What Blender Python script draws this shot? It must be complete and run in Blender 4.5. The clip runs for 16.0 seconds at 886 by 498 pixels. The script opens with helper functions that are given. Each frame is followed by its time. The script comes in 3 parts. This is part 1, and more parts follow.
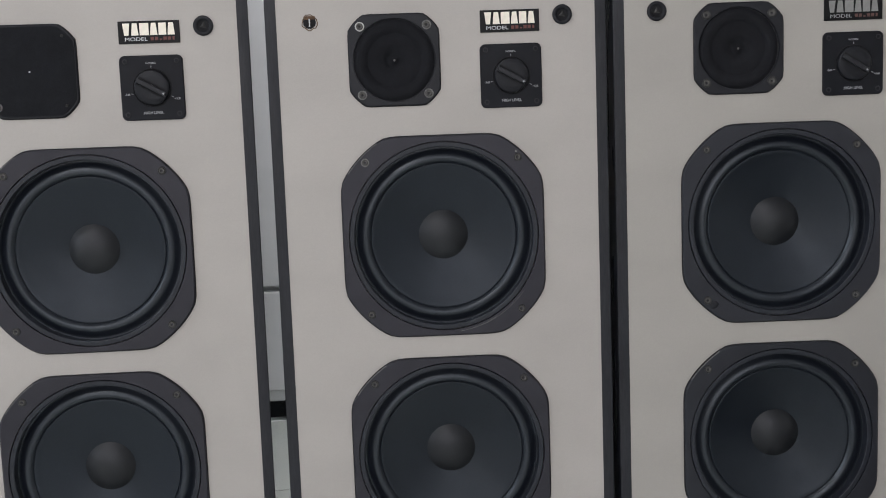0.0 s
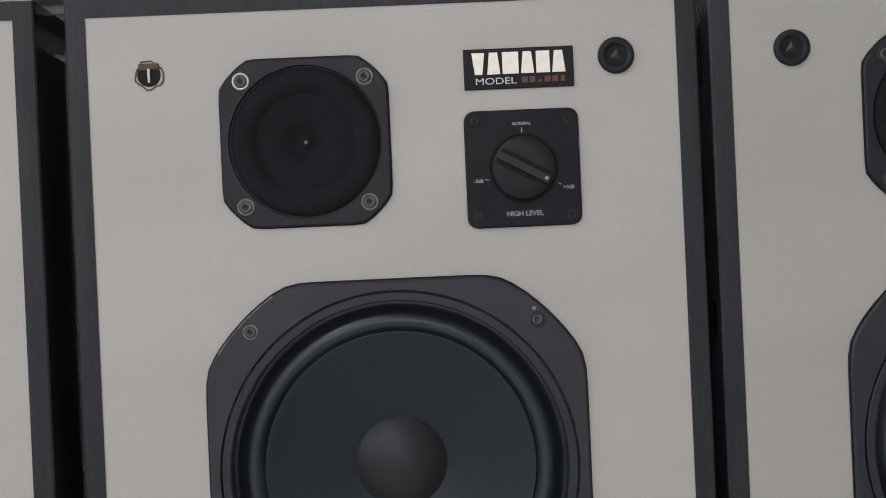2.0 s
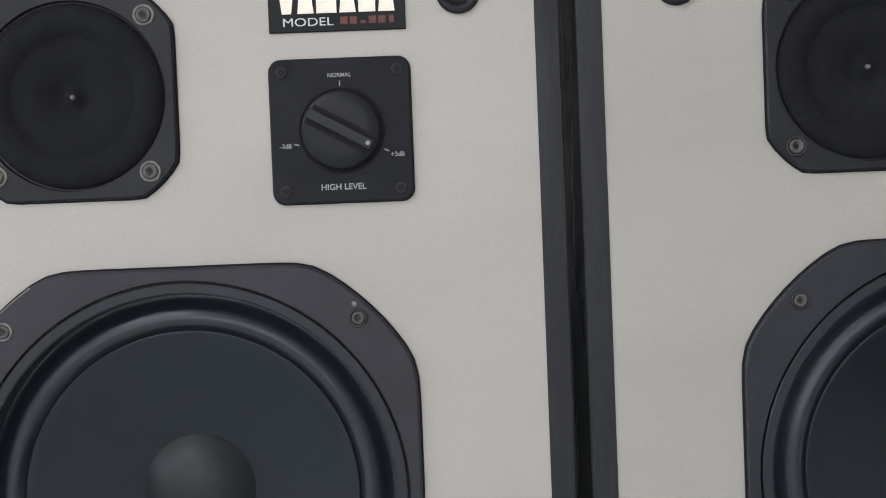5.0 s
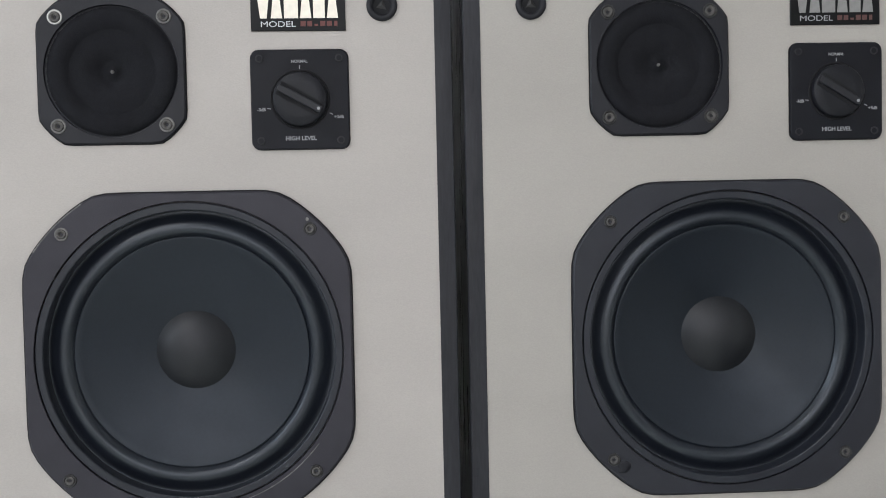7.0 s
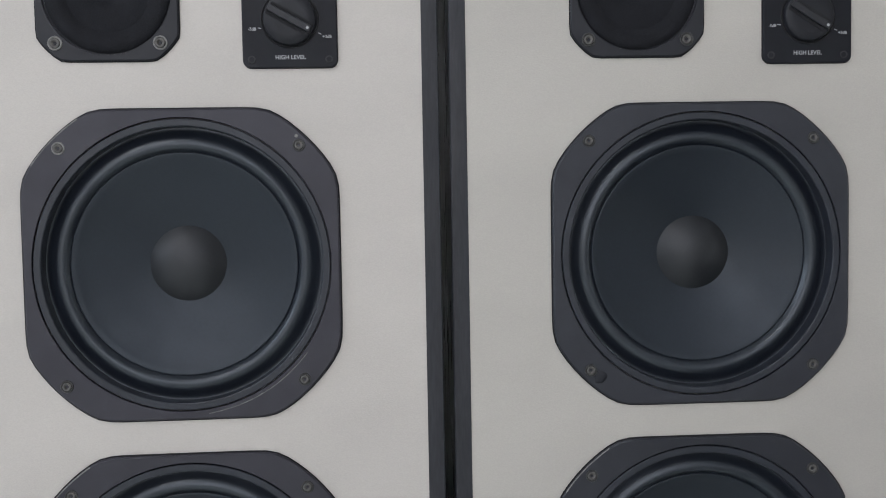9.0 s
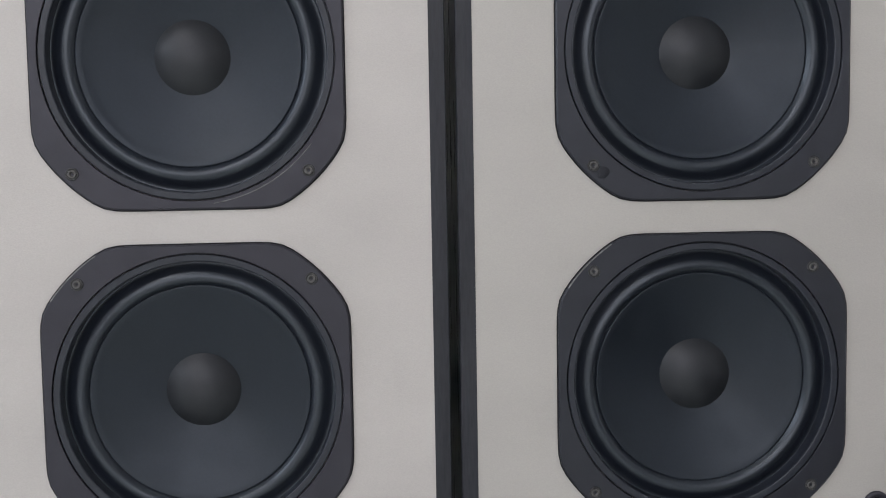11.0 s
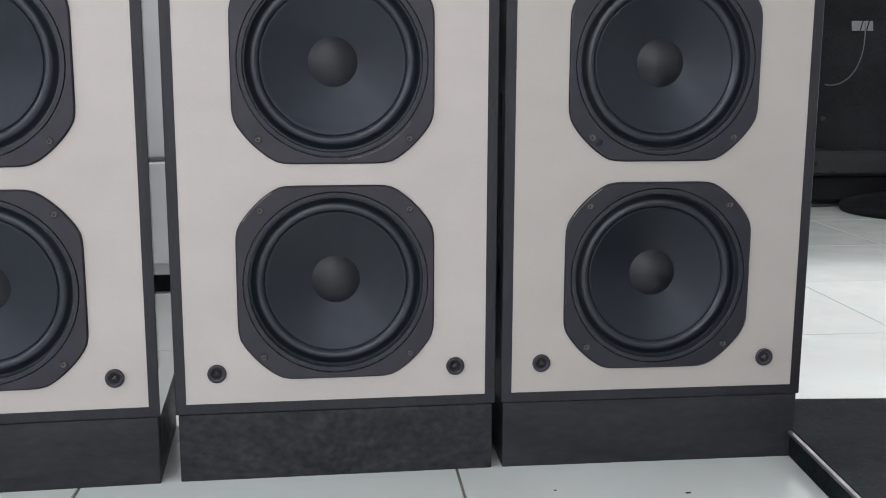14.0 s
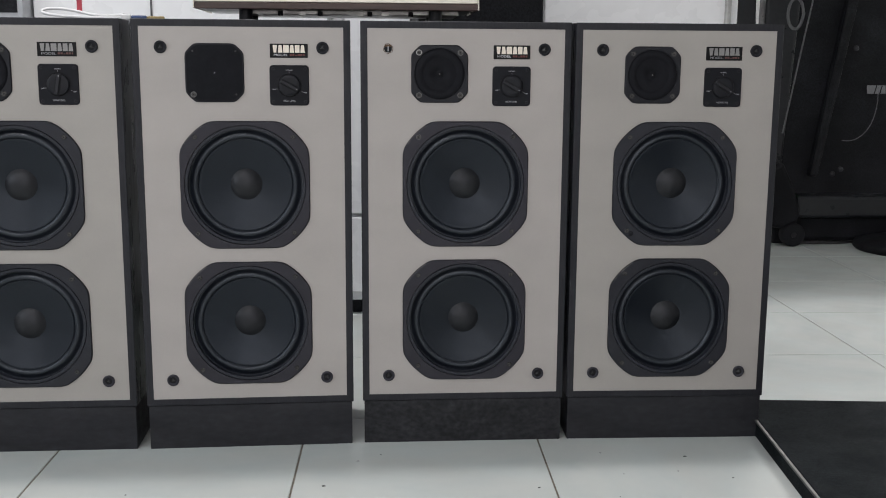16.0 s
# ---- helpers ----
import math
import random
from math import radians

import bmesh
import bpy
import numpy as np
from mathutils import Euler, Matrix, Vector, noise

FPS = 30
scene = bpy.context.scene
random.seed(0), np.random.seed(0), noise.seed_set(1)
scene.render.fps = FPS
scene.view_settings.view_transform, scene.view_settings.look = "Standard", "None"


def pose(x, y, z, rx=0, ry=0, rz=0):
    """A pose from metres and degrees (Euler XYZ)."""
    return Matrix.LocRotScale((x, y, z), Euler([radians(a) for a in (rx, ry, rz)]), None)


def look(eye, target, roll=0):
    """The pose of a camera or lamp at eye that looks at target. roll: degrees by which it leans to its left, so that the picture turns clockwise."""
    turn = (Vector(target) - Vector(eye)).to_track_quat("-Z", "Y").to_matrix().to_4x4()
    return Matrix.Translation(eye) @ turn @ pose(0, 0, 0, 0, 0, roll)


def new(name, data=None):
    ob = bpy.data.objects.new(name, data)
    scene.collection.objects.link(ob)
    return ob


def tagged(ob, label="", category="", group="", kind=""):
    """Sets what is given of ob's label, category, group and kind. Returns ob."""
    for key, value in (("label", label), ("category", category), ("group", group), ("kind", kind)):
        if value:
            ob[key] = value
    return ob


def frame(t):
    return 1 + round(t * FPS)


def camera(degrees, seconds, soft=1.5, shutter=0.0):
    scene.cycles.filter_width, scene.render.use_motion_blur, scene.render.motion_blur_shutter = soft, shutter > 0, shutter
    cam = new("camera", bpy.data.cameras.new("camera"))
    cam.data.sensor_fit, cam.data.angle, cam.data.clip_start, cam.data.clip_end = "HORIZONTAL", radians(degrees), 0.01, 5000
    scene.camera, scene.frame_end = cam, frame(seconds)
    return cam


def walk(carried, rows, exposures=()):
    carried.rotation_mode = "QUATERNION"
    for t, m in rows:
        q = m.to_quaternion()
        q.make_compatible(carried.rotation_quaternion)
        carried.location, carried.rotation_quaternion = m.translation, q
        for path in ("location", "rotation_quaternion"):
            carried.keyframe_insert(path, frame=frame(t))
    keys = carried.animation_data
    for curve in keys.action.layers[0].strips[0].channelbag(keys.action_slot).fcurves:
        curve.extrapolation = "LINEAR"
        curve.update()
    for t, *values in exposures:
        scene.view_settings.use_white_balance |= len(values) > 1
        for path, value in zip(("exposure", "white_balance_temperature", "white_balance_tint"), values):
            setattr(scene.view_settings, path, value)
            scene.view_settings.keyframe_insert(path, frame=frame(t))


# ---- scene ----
cam = camera(45.87, 16.0, soft=1.05)
PATH = [
    (0, (-0.0440, -1.0572, 0.5488), (0.0353, 0.9280, 0.3193), -2.11),
    (0.5, (-0.0316, -0.9286, 0.5291), (0.0789, 1.0615, 0.3630), -2.22),
    (1, (-0.0134, -0.7992, 0.5309), (0.0866, 1.1959, 0.4331), -2.24),
    (1.5, (0.0144, -0.6475, 0.5642), (0.0611, 1.3489, 0.4534), -2.44),
    (2, (0.0210, -0.5631, 0.5583), (0.0453, 1.4367, 0.5534), -2.55),
    (2.5, (0.0282, -0.4942, 0.5835), (0.0462, 1.5056, 0.5667), -2.46),
    (3, (0.0355, -0.4569, 0.5947), (0.0609, 1.5429, 0.5743), -2.94),
    (3.5, (0.0377, -0.4569, 0.5932), (0.0690, 1.5429, 0.5894), -2.60),
    (4, (0.0495, -0.4559, 0.5781), (0.0611, 1.5441, 0.5732), -2.51),
    (4.5, (0.0795, -0.4562, 0.5527), (0.1045, 1.5436, 0.5712), -2.29),
    (5, (0.1090, -0.4568, 0.5569), (0.1341, 1.5424, 0.5063), -2.26),
    (7.5, (0.1142, -0.6933, 0.5232), (0.2788, 1.2980, 0.4352), -1.31),
    (8, (0.1183, -0.6934, 0.5202), (0.2831, 1.2972, 0.4187), -1.56),
    (8.5, (0.1148, -0.6948, 0.5029), (0.2886, 1.2954, 0.4095), -1.20),
    (9, (0.1133, -0.6960, 0.4879), (0.2766, 1.2938, 0.3699), -1.00),
    (9.5, (0.1114, -0.6959, 0.4676), (0.2726, 1.2903, 0.2969), -0.97),
    (10, (0.1097, -0.6995, 0.4241), (0.2707, 1.2888, 0.2804), -0.92),
    (12.5, (0.0766, -0.7647, 0.3375), (0.2687, 1.2090, 0.0775), -1.35),
    (13, (0.0469, -0.8287, 0.3686), (0.2658, 1.1308, 0.0337), -0.86),
    (13.5, (0.0203, -0.9161, 0.3981), (0.2458, 1.0380, 0.0366), -0.29),
    (14, (-0.0291, -1.0748, 0.4432), (0.2271, 0.8762, 0.0859), 0.22),
    (14.5, (-0.0546, -1.2634, 0.5237), (0.1718, 0.6846, 0.1311), 0.19),
    (15, (-0.1064, -1.4915, 0.5817), (0.1121, 0.4599, 0.2020), 0.66),
    (15.5, (-0.1431, -1.6131, 0.6120), (0.0552, 0.3432, 0.2466), 0.44),
    (16, (-0.1575, -1.6949, 0.6334), (-0.0168, 0.2695, 0.2853), 0.35),
]
EXPOSURES = [(0, -0.44, 6500, 11.5), (0.5, -0.36, 6500, 11.2), (1, -0.38, 6500, 11), (2, -0.46, 6500, 11), (4, -0.51, 6500, 9.5), (5, -0.11, 6420, 9), (7.5, -0.13, 6420, 10), (8.5, -0.06, 6300, 9.7),
             (10, -0.02, 6350, 11), (12.5, -0.06, 6400, 13), (14, 0.01, 6400, 13), (14.5, -0.07, 6420, 12.5), (15, -0.27, 6450, 12), (15.5, -0.52, 6480, 13), (16, -0.71, 6500, 12)]
walk(cam, [(t, look(eye, target, roll)) for t, eye, target, roll in PATH], EXPOSURES)

# ---- world and light ----
world = bpy.data.worlds.new("sky")
scene.world = world
world.use_nodes = True
sky = world.node_tree.nodes.new("ShaderNodeTexSky")
sky.sky_type, sky.sun_disc, sky.sun_elevation, sky.sun_rotation = "NISHITA", False, radians(50), radians(200)
background = world.node_tree.nodes["Background"]
background.inputs["Strength"].default_value = 0.08
world.node_tree.links.new(sky.outputs["Color"], background.inputs["Color"])


def area_lamp(name, m, width, height, watts, colour):
    data = bpy.data.lights.new(name, "AREA")
    data.shape, data.size, data.size_y, data.energy, data.color = "RECTANGLE", width, height, watts, colour
    ob = new(name, data)
    ob.matrix_world = m
    return ob


# unseen lamps: front and far tubes inferred from highlights and shadows, the rest added
area_lamp("ceiling_tube", look((-1.25, -2.0, 2.6), (-1.1, -1.6, 0)), 1.2, 0.16, 25, (1.0, 0.973, 0.978))
# Added fill for the cupboard and the gap; no such lamp is seen.
area_lamp("cupboard_fill", look((-0.45, 0.36, 2.6), (-0.40, 0.80, 0)), 1.2, 0.14, 48, (1.0, 0.978, 0.988))
area_lamp("far_ceiling_tube", look((2.0, 3.02, 2.6), (1.9, 2.3, 0)), 1.0, 0.12, 130, (1.0, 0.98, 0.988))
# Unseen soft light from behind the camera, added at the south wall's opening.
area_lamp("front_fill", look((-0.55, -3.25, 1.35), (-0.25, 0, 0.9)), 2.9, 1.9, 37, (0.998, 0.972, 0.992))
# Unseen bluish light from the left, added at the west wall's opening.
area_lamp("left_side_fill", look((-2.65, -1.1, 1.5), (0, -0.6, 0.8)), 1.4, 1.3, 26, (0.86, 0.93, 1.0))


# ---- materials ----
def material(name, colour, rough=0.5, metal=0.0, scale=20.0, vary=0.15, bump=0.0, bump_scale=200.0, stretch=(1, 1, 1),
             spec=0.5, stain=0.0, stain_scale=4.0, rough_vary=0.1, per_object=0.0, tint=None):
    """A surface with variation at two scales: grain and stains, with relief."""
    m = bpy.data.materials.new(name)
    m.use_nodes = True
    nodes, link = m.node_tree.nodes, m.node_tree.links.new
    b = nodes["Principled BSDF"]
    b.inputs["Roughness"].default_value, b.inputs["Metallic"].default_value = rough, metal
    b.inputs["Specular IOR Level"].default_value = spec
    where = nodes.new("ShaderNodeTexCoord")
    mapping = nodes.new("ShaderNodeMapping")
    mapping.inputs["Scale"].default_value = stretch
    link(where.outputs["Object"], mapping.inputs["Vector"])

    def grain(size, detail=4.0):
        n = nodes.new("ShaderNodeTexNoise")
        n.inputs["Scale"].default_value, n.inputs["Detail"].default_value = size, detail
        link(mapping.outputs["Vector"], n.inputs["Vector"])
        return n.outputs["Fac"]

    def span(value, a, z):
        n = nodes.new("ShaderNodeMapRange")
        n.inputs["From Min"].default_value, n.inputs["From Max"].default_value = 0.3, 0.7
        n.inputs["To Min"].default_value, n.inputs["To Max"].default_value = a, z
        link(value, n.inputs["Value"])
        return n.outputs["Result"]

    def times(a, z):
        n = nodes.new("ShaderNodeMath")
        n.operation = "MULTIPLY"
        link(a, n.inputs[0])
        link(z, n.inputs[1])
        return n.outputs[0]

    fine = grain(scale)
    shade = span(fine, 1 - vary, 1 + vary)
    if stain:
        shade = times(shade, span(grain(stain_scale, 6.0), 1 - stain, 1 + stain * 0.6))
    if per_object:
        info = nodes.new("ShaderNodeObjectInfo")
        n = nodes.new("ShaderNodeMapRange")
        n.inputs["To Min"].default_value, n.inputs["To Max"].default_value = 1 - per_object, 1 + per_object
        link(info.outputs["Random"], n.inputs["Value"])
        shade = times(shade, n.outputs["Result"])
    base = nodes.new("ShaderNodeMix")
    base.data_type = "RGBA"
    base.inputs["A"].default_value = (*colour, 1)
    base.inputs["B"].default_value = (*(tint or colour), 1)
    link(span(grain(stain_scale * 2.3, 5.0), 0, 1), base.inputs["Factor"])
    tone = nodes.new("ShaderNodeVectorMath")
    tone.operation = "SCALE"
    link(base.outputs["Result"], tone.inputs[0])
    link(shade, tone.inputs["Scale"])
    link(tone.outputs["Vector"], b.inputs["Base Color"])
    if rough_vary:
        link(span(grain(stain_scale * 3, 3.0), max(0.02, rough - rough_vary), min(1, rough + rough_vary)), b.inputs["Roughness"])
    if bump:
        n = nodes.new("ShaderNodeBump")
        n.inputs["Strength"].default_value, n.inputs["Distance"].default_value = bump, 0.001
        link(grain(bump_scale, 3.0), n.inputs["Height"])
        link(n.outputs["Normal"], b.inputs["Normal"])
    return m


BAFFLE = material("grey_baffle_laminate", (0.459, 0.425, 0.398), 0.42, 0, 900, 0.04, 0.12, 700, (1, 1, 2), 0.4, 0.06, 7, 0.05)
# Darker copy of the baffle grey: weaker light on outer cabinets is painted in.
BAFFLE_SHADED = material("shaded_baffle_laminate", (0.409, 0.383, 0.352), 0.42, 0, 900, 0.04, 0.12, 700, (1, 1, 2), 0.4, 0.06, 7, 0.05)
VINYL = material("black_ash_vinyl", (0.024, 0.0235, 0.028), 0.05, 0, 60, 0.16, 0.003, 160, (4, 4, 0.5), 1.0, 0.15, 6, 0.02)
# Darker, rougher copy: the dark of the gaps beside outer cabinets is painted in.
VINYL_SHADED = material("shaded_black_vinyl", (0.015, 0.016, 0.023), 0.30, 0, 60, 0.2, 0.03, 160, (4, 4, 0.5), 0.3, 0.2, 6, 0.05)
RIM = material("black_cabinet_edge", (0.0190, 0.0194, 0.0245), 0.45, 0, 110, 0.22, 0.12, 300, (5, 5, 0.7), spec=0.30, stain=0.2, stain_scale=9, tint=(0.0235, 0.0238, 0.0285))
CONTROL = material("black_control_plastic", (0.0074, 0.0079, 0.0116), 0.45, 0, 60, 0.1, 0.1, 1500, spec=0.20, stain=0.12, stain_scale=14)
PLINTH_SCUFFED = material("whitened_black_board", (0.015, 0.015, 0.018), 0.5, 0, 150, 0.45, 0.4, 120, (0.8, 1, 1), 0.3, 0.4, 34, 0.12, tint=(0.028, 0.028, 0.031))
PLINTH = material("scuffed_black_board", (0.0165, 0.017, 0.021), 0.5, 0, 90, 0.25, 0.4, 120, (0.6, 1, 1.4), 0.32, 0.25, 12, 0.10, tint=(0.025, 0.025, 0.029))
FRAME = material("black_moulded_plastic", (0.0235, 0.0222, 0.0290), 0.42, 0, 60, 0.1, 0.1, 1500, (1, 1, 1), 0.4, 0.12, 14, 0.08, per_object=0.12)
FRAME_DARK = material("blue_black_plastic", (0.0172, 0.0178, 0.0235), 0.42, 0, 60, 0.1, 0.1, 1500, (1, 1, 1), 0.4, 0.12, 14, 0.08, per_object=0.12)
TWEETERPLATE = material("dark_tweeter_plastic", (0.0108, 0.0114, 0.0158), 0.44, 0, 60, 0.1, 0.08, 1500, (1, 1, 1), 0.30, 0.12, 14, 0.06)
CONE = material("coated_paper_cone", (0.0056, 0.0081, 0.0132), 0.41, 0, 500, 0.14, 0.05, 900, (1, 1, 1), 0.43, 0.16, 18, 0.06, per_object=0.1)
TRIMRING = material("blue_black_ring", (0.0165, 0.0190, 0.0265), 0.42, 0, 60, 0.08, 0.05, 1500, (1, 1, 1), 0.4, 0.1, 14, 0.06)
RUBBER = material("foam_surround", (0.0090, 0.0112, 0.0165), 0.33, 0, 300, 0.1, 0.04, 900, (1, 1, 1), 0.62, 0.1, 20, 0.05)
CAP = material("dust_cap_felt", (0.0064, 0.0074, 0.0098), 0.47, 0, 700, 0.12, 0.06, 1200, (1, 1, 1), 0.50, 0.15, 40, 0.05)
# Near-black that paints the shade in seams, wells and holes.
GAP = material("shadow_black", (0.008, 0.008, 0.010), 0.9, 0, 200, 0.1)
MESH = material("tweeter_cloth", (0.0098, 0.0102, 0.0132), 0.8, 0, 1600, 0.5, 0.6, 1800, (1, 1, 1), 0.2, 0.2, 60, 0.05)
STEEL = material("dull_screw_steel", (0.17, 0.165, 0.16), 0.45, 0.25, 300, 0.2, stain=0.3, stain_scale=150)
DARKSTEEL = material("blackened_screw", (0.075, 0.072, 0.070), 0.5, 0.3, 300, 0.2, stain=0.35, stain_scale=150, tint=(0.090, 0.084, 0.078))
HEAD = material("dark_screw_head", (0.034, 0.033, 0.033), 0.45, 0.3, 300, 0.2, stain=0.35, stain_scale=150)
BRIGHT = material("bare_screw_ring", (0.55, 0.54, 0.52), 0.35, 0.6, 300, 0.1)
BADGE = material("badge_black_enamel", (0.0045, 0.0048, 0.0055), 0.35, 0, 80, 0.1, spec=0.2)
# Greyer copy of the cream foil: the missing glare is put into the colour.
FOIL_UNLIT = material("unlit_foil", (0.27, 0.265, 0.26), 0.4, 0.3, 300, 0.08)
STICKER = material("grey_sticker", (0.20, 0.20, 0.21), 0.5, 0, 80, 0.1)
LEADGREY = material("grey_lead", (0.10, 0.10, 0.105), 0.5, 0, 80, 0.1)
CREAM = material("cream_foil", (0.78, 0.72, 0.62), 0.3, 0.25, 300, 0.06)
INK = material("white_ink", (0.62, 0.63, 0.65), 0.5, 0, 300, 0.1)
SCALEINK = material("grey_ink", (0.33, 0.335, 0.345), 0.5, 0, 900, 0.3)
RED = material("dull_red_ink", (0.115, 0.030, 0.025), 0.5, 0, 300, 0.2)
KNOB = material("black_knob_plastic", (0.0100, 0.0106, 0.0142), 0.42, 0, 100, 0.1, 0.05, 900, spec=0.27)
KNOBBAR = material("satin_knob_bar", (0.0170, 0.0175, 0.0215), 0.42, 0, 100, 0.1, spec=0.32)
CONTROLSCREW = material("black_control_screw", (0.026, 0.026, 0.029), 0.45, 0.1, 300, 0.2, spec=0.3)
CHIP = material("torn_chipboard", (0.115, 0.068, 0.040), 0.9, 0, 400, 0.4, 0.6, 600)
TILE = material("white_marbled_tile", (0.60, 0.625, 0.59), 0.17, 0, 5, 0.03, 0.0, 10, (1, 1.6, 1), 0.30, 0.06, 3.2, 0.05, 0.025, tint=(0.54, 0.59, 0.57))
GROUT = material("brown_grout", (0.16, 0.14, 0.11), 0.9, 0, 60, 0.3, 0.4, 200)
WALL = material("white_wall_paint", (0.78, 0.78, 0.77), 0.75, 0, 30, 0.02, 0.15, 120, stain=0.04)
CEIL = material("ceiling_paint", (0.8, 0.8, 0.8), 0.85, 0, 30, 0.02, stain=0.04)
ENAMEL = material("white_enamel", (0.88, 0.885, 0.89), 0.28, 0, 30, 0.015, stain=0.03)
SHELLBLACK = material("black_machine_shell", (0.0060, 0.0066, 0.0085), 0.6, 0, 200, 0.5, 0.6, 300, spec=0.16, stain=0.5, stain_scale=5, tint=(0.0135, 0.0140, 0.0170))
SHELLGREY = material("dark_grey_machine_rail", (0.015, 0.016, 0.019), 0.36, 0, 60, 0.2, 0.2, 300, spec=0.35, stain=0.3, stain_scale=7)
BOARD = material("black_rubber_board", (0.008, 0.0105, 0.012), 0.85, 0, 160, 0.35, 0.6, 500, spec=0.08, stain=0.25, stain_scale=6)
TRIM = material("worn_aluminium_edge", (0.085, 0.082, 0.078), 0.5, 0.3, 120, 0.2, stain=0.3, stain_scale=20)
SILVER = material("champagne_aluminium", (0.70, 0.66, 0.58), 0.28, 0.75, 500, 0.05, 0.2, 900, (0.02, 1, 6))
WALNUT = material("brown_veneer", (0.060, 0.034, 0.028), 0.4, 0, 70, 0.3, 0.2, 200, (0.3, 1, 3))
CHASSIS = material("zinc_chassis", (0.42, 0.42, 0.41), 0.4, 0.8, 60, 0.15, stain=0.25, stain_scale=12)
CABLEWHITE = material("white_cable_sheath", (0.80, 0.80, 0.79), 0.4, 0, 80, 0.04)
CABLEBLACK = material("black_cable_sheath", (0.015, 0.015, 0.016), 0.45, 0, 80, 0.1)
RED_DULL = material("greyish_red_ink", (0.10, 0.045, 0.04), 0.5, 0, 300, 0.2)
BLUE = material("blue_plug_plastic", (0.025, 0.06, 0.16), 0.4, 0, 80, 0.1)
YELLOW = material("yellowed_plug_plastic", (0.30, 0.22, 0.08), 0.45, 0, 80, 0.15)
GREEN = material("green_fan_plastic", (0.05, 0.42, 0.06), 0.35, 0, 60, 0.06)
REDTAG = material("red_tape", (0.45, 0.05, 0.07), 0.5, 0, 60, 0.1)
GREYBOX = material("grey_cabinet_paint", (0.16, 0.17, 0.19), 0.5, 0, 60, 0.1, stain=0.1)
for m, tint in ((CONE, (0.87, 0.935, 1.0)), (RUBBER, (0.87, 0.935, 1.0)), (CAP, (0.97, 0.97, 1.0)), (FRAME, (0.95, 0.95, 1.0)), (FRAME_DARK, (0.94, 0.96, 1.0))):
    m.node_tree.nodes["Principled BSDF"].inputs["Specular Tint"].default_value = (*tint, 1)


# ---- mesh helpers ----
def part(name, bm, mat, parent=None, label="", smooth=False, m=None):
    """Links a bmesh as one mesh object, under its thing where one is given."""
    mesh = bpy.data.meshes.new(name)
    bmesh.ops.recalc_face_normals(bm, faces=bm.faces)
    bm.to_mesh(mesh)
    bm.free()
    mesh.materials.append(mat)
    if smooth:
        mesh.shade_smooth()
    ob = new(name, mesh)
    if parent:
        ob.parent = parent
    if m is not None:
        ob.matrix_basis = m
    return tagged(ob, label)


def thing(name, m, label, category, group="", kind=""):
    ob = new(name)
    ob.empty_display_size = 0.05
    ob.matrix_world = m
    return tagged(ob, label, category, group, kind)


def box(bm, x0, x1, y0, y1, z0, z1, bevel=0.0, segments=2):
    made = bmesh.ops.create_cube(bm, size=1.0, matrix=Matrix.Translation(((x0 + x1) / 2, (y0 + y1) / 2, (z0 + z1) / 2))
                                 @ Matrix.Diagonal((x1 - x0, y1 - y0, z1 - z0, 1)))
    if bevel:
        edges = list({e for v in made["verts"] for e in v.link_edges})
        bmesh.ops.bevel(bm, geom=edges, offset=bevel, segments=segments, affect="EDGES", profile=0.5)
    return bm


def boxed(*size, bevel=0.0, segments=2):
    return box(bmesh.new(), *size, bevel=bevel, segments=segments)


def rings(rows, close=True):
    """Strips between rings of points; the last ring is closed to its middle where wanted."""
    bm = bmesh.new()
    loops = [[bm.verts.new(p) for p in row] for row in rows]
    for a, z in zip(loops, loops[1:]):
        for n in range(len(a)):
            k = (n + 1) % len(a)
            bm.faces.new((a[n], a[k], z[k], z[n]))
    if close:
        bm.faces.new(loops[-1])
    return bm


def circle(r, y, count, x=0.0, z=0.0):
    return [(x + r * math.cos(2 * math.pi * n / count), y, z + r * math.sin(2 * math.pi * n / count)) for n in range(count)]


def lathe(profile, count=48, x=0.0, z=0.0, close=True):
    """Turned about the axis that runs from front to back: rows of radius and depth."""
    return rings([circle(r, y, count, x, z) for r, y in profile], close)


def plate_edge(half, radius, y, count, inset=0.0, power=60.0):
    """The outline of a square plate whose corners are cut by a large circle."""
    pts = []
    for n in range(count):
        a = 2 * math.pi * n / count
        c, s = abs(math.cos(a)), abs(math.sin(a))
        r = ((c / (half - inset)) ** power + (s / (half - inset)) ** power + (1 / (radius - inset)) ** power) ** (-1 / power)
        pts.append((r * math.cos(a), y, r * math.sin(a)))
    return pts


def tube(points, radius, name, mat, parent=None, label="", closed=False, m=None):
    """A round cable or rod through the points, as a mesh."""
    data = bpy.data.curves.new(name, "CURVE")
    data.dimensions, data.bevel_depth, data.bevel_resolution, data.resolution_u = "3D", radius, 3, 8
    line = data.splines.new("NURBS")
    line.points.add(len(points) - 1)
    for p, at in zip(line.points, points):
        p.co = (*at, 1)
    line.use_endpoint_u, line.use_cyclic_u, line.order_u = True, closed, 4
    holder = bpy.data.objects.new("holder", data)
    mesh = bpy.data.meshes.new_from_object(holder)
    bpy.data.objects.remove(holder)
    mesh.materials.clear()
    mesh.materials.append(mat)
    mesh.shade_smooth()
    ob = new(name, mesh)
    if parent:
        ob.parent = parent
    if m is not None:
        ob.matrix_basis = m
    return tagged(ob, label)


